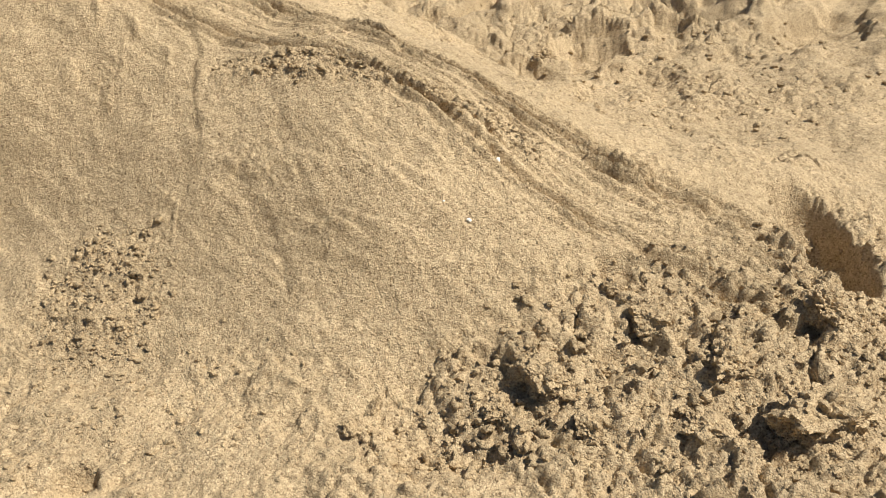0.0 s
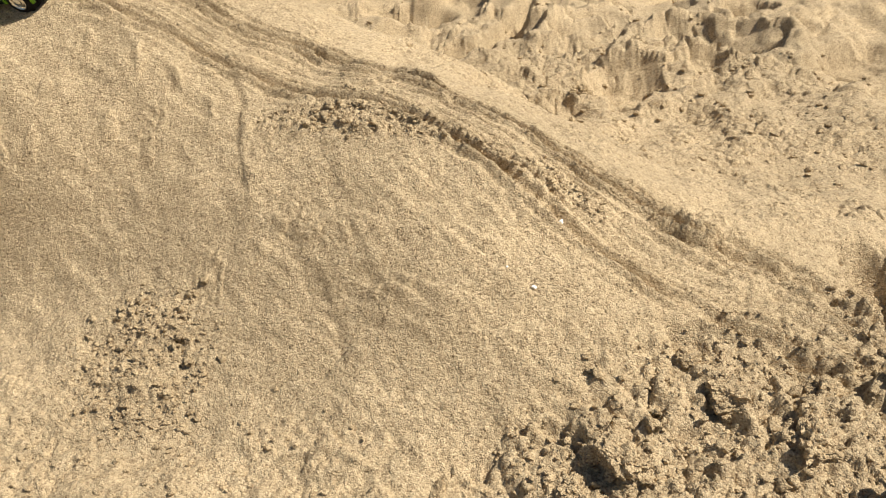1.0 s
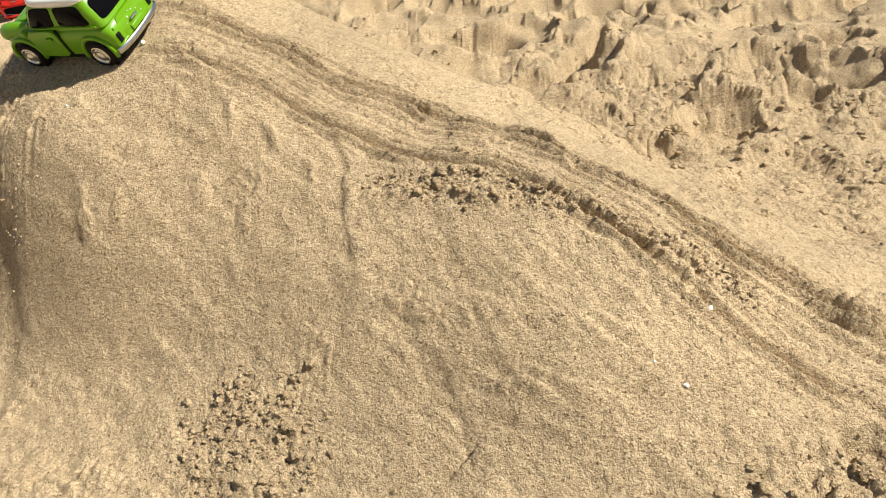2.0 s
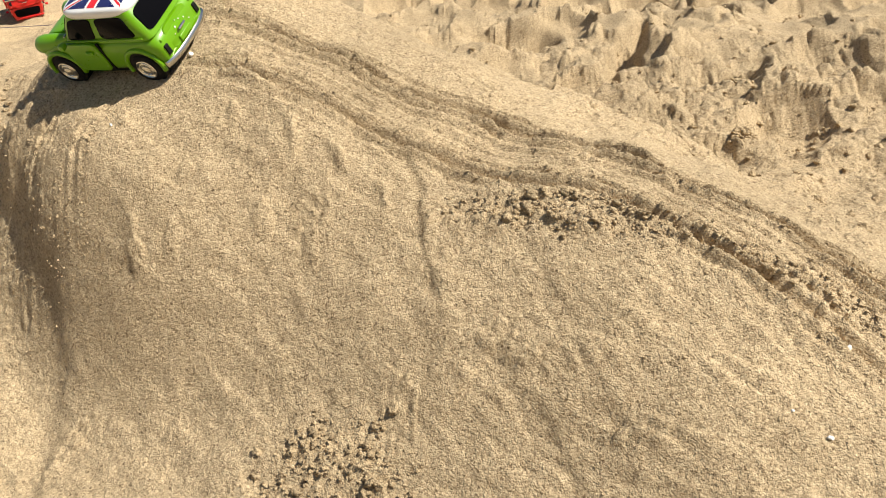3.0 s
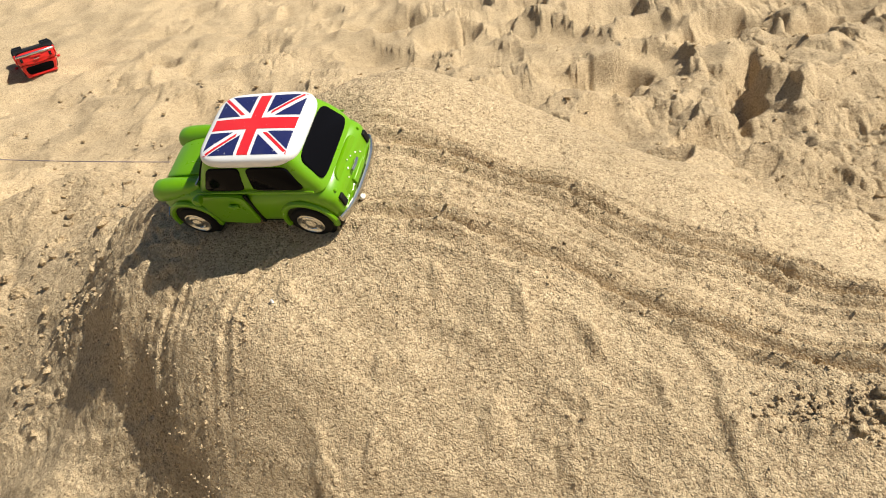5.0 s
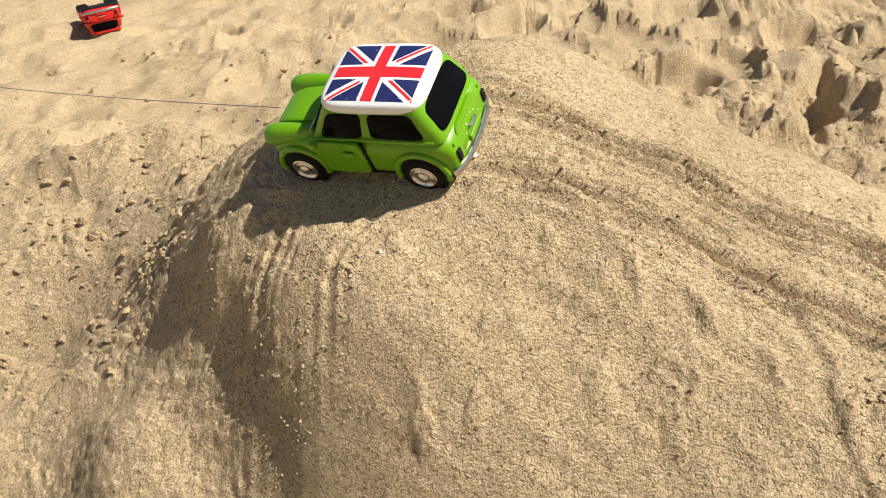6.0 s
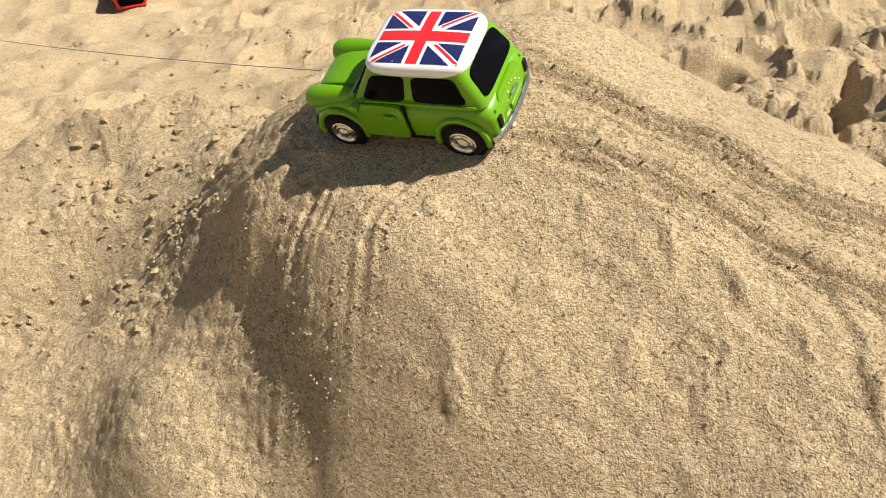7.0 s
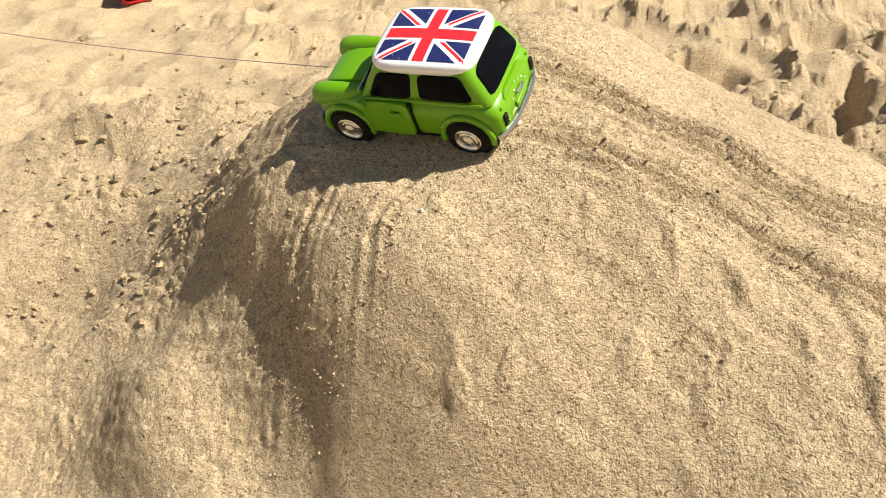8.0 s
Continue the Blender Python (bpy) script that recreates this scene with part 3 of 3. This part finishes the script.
    for s in (1, -1):
        rings = []
        for x, r, z in ((0.022, 0.0020, 0.0292), (0.028, 0.0042, 0.0274), (0.036, 0.0055, 0.0262), (0.044, 0.0059, 0.0254), (0.0490, 0.0056, 0.0248), (0.0508, 0.0046, 0.0246)):
            rings.append([(x, s * 0.0166 + r * math.cos(2 * math.pi * i / 20), z + r * math.sin(2 * math.pi * i / 20)) for i in range(20)])
        wing = part("front_wing", skin(rings), paint, car)
        lamp = lathe([(0.0001, 0.0012), (0.0025, 0.0010), (0.0036, 0.0002), (0.0040, -0.0008), (0.0034, -0.0016)], 20)
        part("headlight", lamp, LAMP, wing, "round headlight in a chrome ring", m=Matrix.Translation((0.0512, s * 0.0166, 0.0246)) @ Matrix.Rotation(radians(-90), 4, "Z"))
    part("grille", block(0.0505, 0.0522, -0.0085, 0.0085, 0.0130, 0.0200, 0.0006), CHROME, car)
    # doors
    for s in (1, -1):
        open_by = radians(2.2) if s > 0 else 0.0
        bm = pane((0.0, 0, 0), (-0.0272, 0, 0), (-0.0272, 0, 0.0210), (0.0, 0, 0.0210), (0, 1, 0, 1), 0.0011, 7, 32)
        door = part("door", bm, paint, car, "green door standing slightly ajar" if with_flag and s > 0 else "", m=Matrix.Translation((0.0212, s * 0.0239, 0.0098)) @ Matrix.Rotation(-s * open_by, 4, "Z"))
        part("door_handle", tube([(-0.0226, s * 0.0016, 0.0150), (-0.0200, s * 0.0024, 0.0151), (-0.0174, s * 0.0016, 0.0150)], 0.0010), paint, door)
        part("wing_mirror", lathe([(0.0001, -0.0026), (0.0017, -0.0022), (0.0025, 0.0), (0.0022, 0.0018), (0.0001, 0.0024)], 16), paint, door, m=Matrix.Translation((-0.0050, s * 0.0042, 0.0224)))
        # solid black bar draws the shade in the gap behind the door
        part("door_gap_shade", block(-0.0072, -0.0056, s * 0.0241 - 0.0007, s * 0.0241 + 0.0007, 0.0095, 0.0300, 0.0003), BLACK, car, "black strip in place of the shaded gap behind the door")
    # wheels
    for x in (0.0326, -0.0326):
        for s in (1, -1):
            # black drum, flush with the side, drawn for the shaded hollow round the wheel
            part("well_shade", lathe([(0.0122, s * 0.0120), (0.0124, s * 0.0244), (0.0001, s * 0.0244)], 28), BLACK, car, m=Matrix.Translation((x, 0, 0.0108)))
            arc = [(x + 0.0129 * math.cos(t), s * 0.0243, 0.0108 + 0.0129 * math.sin(t)) for t in np.linspace(radians(-12), radians(192), 20)]
            rings = []
            for cx, cy, cz in arc:
                ux, uz = (cx - x) / 0.0129, (cz - 0.0108) / 0.0129
                rings.append([(cx + 0.0016 * math.cos(a) * ux, cy + 0.0015 * math.sin(a), cz + 0.0016 * math.cos(a) * uz) for a in np.linspace(0, 2 * math.pi, 9)[:-1]])
            part("wheel_arch", skin(rings), paint, car)
            wheel = part("wheel", lathe([(0.0045, -0.0044), (0.0088, -0.0044), (0.0099, -0.0036), (0.0102, -0.0020), (0.0102, 0.0020), (0.0099, 0.0036), (0.0090, 0.0044), (0.0070, 0.0046), (0.0064, 0.0040), (0.0020, 0.0030)], 32), TYRE, car, "black tyre with a chrome hub", m=Matrix.Translation((x, s * 0.0214, 0.0102)) @ Matrix.Rotation(0 if s > 0 else math.pi, 4, "Z"))
            part("rim", lathe([(0.0066, 0.0036), (0.0068, 0.0047), (0.0062, 0.0050), (0.0057, 0.0044), (0.0050, 0.0040), (0.0046, 0.0046), (0.0040, 0.0048), (0.0036, 0.0042), (0.0001, 0.0040)], 28), CHROME, wheel, "chrome wheel rim")
            part("hub_cap", lathe([(0.0030, 0.0040), (0.0029, 0.0050), (0.0022, 0.0056), (0.0010, 0.0059), (0.0001, 0.0060)], 20), CHROME, wheel)
    # bumpers, tail and underside
    for e, label in ((-1, "chrome rear bumper"), (1, "chrome front bumper")):
        line = [(e * (0.0532 - 9000 * y**4 - 2.2 * y * y), y, 0.0118) for y in np.linspace(-0.0240, 0.0240, 19)]
        rings = []
        for i, (x, y, z) in enumerate(line):
            rings.append([(x + 0.0011 * math.cos(a), y, z + 0.0021 * math.sin(a)) for a in np.linspace(0, 2 * math.pi, 11)[:-1]])
        part("bumper", skin(rings), CHROME, car, label)
    for s in (1, -1):
        # raised black block draws the darkness inside the empty lamp socket
        part("tail_socket_shade", block(-0.0521, -0.0490, s * 0.0182 - 0.0016, s * 0.0182 + 0.0016, 0.0158, 0.0222, 0.0004), BLACK, car, "black block in place of the shaded empty tail light socket")
        part("lamp_stud", lathe([(0.0008, -0.0008), (0.0007, 0.0006), (0.0001, 0.0010)], 10), paint, car, m=Matrix.Translation((-0.0500, s * 0.0180, 0.0252)) @ Matrix.Rotation(radians(90), 4, "Z"))
    part("boot_lid", pane((-0.0507, 0.0135, 0.0140), (-0.0507, -0.0135, 0.0140), (-0.0490, -0.0130, 0.0285), (-0.0490, 0.0130, 0.0285), (0, 1, 0, 1), 0.0011, 6), paint, car)
    for i, (y, z, r) in enumerate(((0.004, 0.0232, 0.0011), (-0.002, 0.0245, 0.0008), (-0.006, 0.0222, 0.0009), (0.001, 0.0258, 0.0006), (0.007, 0.0205, 0.0006), (-0.009, 0.0190, 0.0007))):
        if with_flag:
            part("paint_chip", lathe([(r * 0.6, -0.0002), (r * 0.5, 0.00022), (r * 0.2, 0.00025)], 5), LAMP, body, "bare chip in the green paint", m=Matrix.Translation((-0.0508 - (0.0285 - z) * 0.07, y, z)) @ Matrix.Rotation(radians(90), 4, "Z") @ Matrix.Rotation(i * 1.1, 4, "Y"))
    part("plate_holder", block(-0.0530, -0.0510, -0.0065, 0.0065, 0.0143, 0.0180, 0.0006), paint, car)
    part("boot_handle", tube([(-0.0524, -0.0035, 0.0212), (-0.0530, 0.0, 0.0216), (-0.0524, 0.0035, 0.0212)], 0.0008), CHROME, car, "worn silver boot handle")
    part("underside", block(-0.046, 0.046, -0.0205, 0.0205, 0.0042, 0.0075, 0.001), BLACK, car, "black underside")
    return car


green_car = tagged(build_car("toy_car", GREEN, WHITE, True), "green die-cast toy car with union flag roof on the sand mound", "toy car")
green_car.matrix_basis = CAR
red_car = tagged(build_car("toy_car", RED, RED, False), "red toy car lying overturned on trampled sand", "toy car")
RED_AT = (-0.950, 1.60)
red_z = float(ground(np.array([RED_AT[0]]), np.array([RED_AT[1]]), 0.004)[0])
red_car.matrix_basis = Matrix.Translation((*RED_AT, red_z + 0.037)) @ Matrix.Rotation(radians(10), 4, Vector((-0.88, -0.47, 0))) @ Matrix.Rotation(radians(118), 4, "Z") @ Matrix.Rotation(radians(174), 4, "X") @ Matrix.Diagonal((1.22, 1.22, 0.92, 1))

# the thread that tows the green car
start = CAR @ Vector((0.0515, 0.0, 0.0262))
far = Vector((-1.02, 0.98, 0.105))
points = [start.lerp(far, t) - Vector((0, 0, 0.010 * 4 * t * (1 - t))) for t in np.linspace(0, 1, 25)]
points += [far + Vector((-0.25, 0.14, -0.07)), far + Vector((-0.5, 0.28, -0.16))]
tagged(part("tow_thread", tube(points, 0.00022, 6), THREAD), "thin dark thread tied to the toy car's nose", "thread")


# ---- clods, crumbs and pebbles ----
def clod_mesh(seed, rough=0.28, detail=3):
    bm = bmesh.new()
    bmesh.ops.create_icosphere(bm, subdivisions=detail, radius=1)
    rng = random.Random(seed)
    cuts = [(Vector((rng.gauss(0, 1), rng.gauss(0, 1), rng.gauss(0, 0.8))).normalized(), rng.uniform(0.55, 0.9)) for _ in range(7)]
    o = Vector((seed * 3.1, seed * 1.7, 0))
    for v in bm.verts:
        p = v.co.copy()
        for n, d in cuts:
            over = p.dot(n) - d
            if over > 0:
                p -= n * over * 0.9
        p *= 1 + rough * noise.noise(p * 1.6 + o) + rough * 0.7 * noise.noise(p * 4.5 + o) + rough * 0.4 * noise.noise(p * 10 + o) + rough * 0.25 * noise.noise(p * 22 + o)
        v.co = p
    return bm


def height(x, y):
    return float(ground(np.array([x]), np.array([y]), 0.0012)[0])


# centre, size, flatness, turn
CLODS = [(0.176, 0.286, 0.024, 0.55, 20), (0.140, 0.318, 0.016, 0.6, 60), (0.050, 0.318, 0.014, 0.5, 120), (0.030, 0.312, 0.011, 0.55, 40), (0.108, 0.345, 0.012, 0.7, 10), (0.195, 0.345, 0.015, 0.7, 80), (0.122, 0.283, 0.015, 0.45, 150),
         (-0.046, 0.306, 0.0065, 0.8, 0), (-0.036, 0.320, 0.005, 0.8, 50), (0.092, 0.366, 0.008, 0.7, 30), (0.207, 0.368, 0.012, 0.8, 95), (0.160, 0.350, 0.010, 0.7, 15), (0.07, 0.292, 0.010, 0.6, 70), (0.225, 0.315, 0.016, 0.7, 33),
         (0.148, 0.975, 0.014, 0.9, 12), (0.172, 0.90, 0.012, 0.7, 85), (-0.590, 0.772, 0.0065, 0.9, 5), (-0.612, 0.800, 0.005, 0.9, 44), (0.10, 0.80, 0.012, 0.7, 22)]
for i, (x, y, r, flat, turn) in enumerate(CLODS):
    bm = clod_mesh(i + 1, 0.34, 5 if r > 0.01 else 4)
    bmesh.ops.transform(bm, matrix=Matrix.Diagonal((r, r * 0.75, r * flat, 1)), verts=bm.verts)
    ob = part("sand_clod", bm, CLOD)
    ob.matrix_basis = Matrix.Translation((x, y, height(x, y) + 0.10 * r * flat)) @ Matrix.Rotation(radians(turn), 4, "Z")
    tagged(ob, "broken clod of damp tan sand" if r > 0.009 else "small crumbled lump of tan sand", "sand clod", "clods on the sand")

PEBBLES = [(0.014, 0.393, 0.0016), (-0.309, 0.618, 0.0022), (-0.3516, 0.580, 0.0014), (0.000, 0.402, 0.0009), (0.031, 0.428, 0.0024)]
for i, (x, y, r) in enumerate(PEBBLES):
    ob = part("pebble", clod_mesh(60 + i, 0.22, 2), QUARTZ)
    ob.matrix_basis = Matrix.Translation((x, y, height(x, y) + 0.5 * r)) @ Matrix.Rotation(i, 4, "Z") @ Matrix.Diagonal((r, r * 0.7, r * 0.7, 1))
    tagged(ob, "tiny white quartz pebble lying on the sand", "pebble", "pebbles on the sand")


def scatter(name, label, count, seed, where, small, large, mat, detail=1):
    """Many crumbs in one mesh; where gives a place for two random numbers and a generator."""
    rng = np.random.default_rng(seed)
    shapes = []
    for i in range(6):
        bm = clod_mesh(80 + i + seed, 0.75 if detail < 2 else 0.95, detail)
        bm.verts.index_update()
        shapes.append((np.array([v.co[:] for v in bm.verts]), np.array([[v.index for v in f.verts] for f in bm.faces])))
        bm.free()
    xy = where(rng, count)
    z = ground(xy[:, 0], xy[:, 1], 0.0012)
    z = seat(xy[:, 0], xy[:, 1], z)
    size = small * (large / small) ** (rng.random(len(xy)) ** 2.2)
    turn = rng.random(len(xy)) * 6.28
    verts, faces, n = [], [], 0
    for i in range(len(xy)):
        v, f = shapes[i % 6]
        c, s = math.cos(turn[i]), math.sin(turn[i])
        p = v * size[i] * (1, 0.8, 0.65)
        verts.append(np.stack([p[:, 0] * c - p[:, 1] * s + xy[i, 0], p[:, 0] * s + p[:, 1] * c + xy[i, 1], p[:, 2] + z[i] + (0.15 if detail < 2 else -0.1) * size[i]], -1))
        faces.append(f + n)
        n += len(v)
    verts, faces = np.concatenate(verts), np.concatenate(faces)
    me = bpy.data.meshes.new(name)
    me.from_pydata(verts.tolist(), [], faces.tolist())
    me.polygons.foreach_set("use_smooth", np.full(len(me.polygons), detail > 1))
    me.materials.append(mat)
    return tagged(new(name, me), label, "sand", kind="stuff")


def in_ovals(ovals):
    def where(rng, count):
        pick = rng.choice(len(ovals), count, p=np.array([o[5] for o in ovals]) / sum(o[5] for o in ovals))
        a, r = rng.random(count) * 2 * np.pi, np.sqrt(rng.random(count)) * (0.75 + 0.5 * rng.random(count))
        o = np.array(ovals)[pick]
        u, v = o[:, 2] * r * np.cos(a), o[:, 3] * r * np.sin(a)
        c, s = np.cos(o[:, 4]), np.sin(o[:, 4])
        return np.stack([o[:, 0] + u * c - v * s, o[:, 1] + u * s + v * c], -1)
    return where


def by_track(rng, count):
    i = rng.integers(3, len(TRACK) - 1, count)
    t = rng.random(count)[:, None]
    p = TRACK[i] * (1 - t) + TRACK[i + 1 - (i == len(TRACK) - 1)] * t
    way = TRACK[np.minimum(i + 1, len(TRACK) - 1)] - TRACK[i]
    way = way / np.maximum(np.hypot(way[:, 0], way[:, 1]), 1e-6)[:, None]
    off = rng.choice([0.026, 0.0165, -0.0155, -0.0255, 0.008, 0.031], count) + rng.normal(0, 0.0022, count)
    return p + np.stack([-way[:, 1], way[:, 0]], -1) * off[:, None]


def by_fold(rng, count):
    i = rng.integers(0, 14, count)
    t = rng.random(count)[:, None]
    return FOLD[i] * (1 - t) + FOLD[i + 1] * t + rng.normal(0, 0.007, (count, 2))


CHURN = [(0.15, 0.31, 0.13, 0.07, -0.1, 5), (0.02, 0.31, 0.06, 0.03, 0.3, 1.2), (0.22, 0.39, 0.05, 0.05, 0.0, 1.2)]
PATCHES = [(-0.212, 0.408, 0.045, 0.04, -0.3, 1.5), (-0.085, 0.497, 0.07, 0.012, -0.3, 1), (0.02, 0.455, 0.05, 0.008, -0.55, 0.4)]
BACK = [(-0.60, 0.78, 0.13, 0.14, 0.5, 2), (-0.52, 0.70, 0.06, 0.03, -0.7, 0.25), (0.18, 0.75, 0.25, 0.2, 0.2, 3.5), (-0.1, 1.15, 0.5, 0.3, 0, 3), (-0.7, 1.2, 0.35, 0.3, 0, 2)]
scatter("sand_lumps", "rough lumps of damp sand heaped on churned ground", 640, 5, in_ovals(CHURN), 0.0012, 0.0050, CLOD, 2)
scatter("sand_crumbs", "loose crumbs of damp sand over churned ground", 2600, 1, in_ovals(CHURN + [(-0.2, 0.33, 0.11, 0.05, 0, 2.0)]), 0.0006, 0.0030, CLOD)
scatter("sand_lumps", "clotted crumbs of sand in broken patches of the slope", 420, 6, in_ovals(PATCHES), 0.0012, 0.0038, CLOD, 2)
scatter("sand_crumbs", "fine crumbs of sand in broken patches of the slope", 1500, 8, in_ovals(PATCHES), 0.0006, 0.0018, CLOD, 1)
scatter("sand_crumbs", "loose crumbs of sand along the wheel ruts", 2200, 2, by_track, 0.0004, 0.0013, SAND, 0)
scatter("sand_crumbs", "crumbs of sand slid down the end of the mound", 420, 7, by_fold, 0.0005, 0.0018, SAND, 1)
scatter("sand_crumbs", "crumbs and small lumps of sand on trampled ground", 3000, 3, in_ovals(BACK), 0.0008, 0.0050, CLOD)
scatter("sand_crumbs", "fine crumbs of sand sprinkled on the mound", 2600, 4, in_ovals([(-0.25, 0.56, 0.16, 0.10, 0, 2), (-0.05, 0.45, 0.14, 0.09, -0.5, 2), (-0.45, 0.60, 0.05, 0.08, -0.3, 0.8)]), 0.0003, 0.0010, SAND, 0)
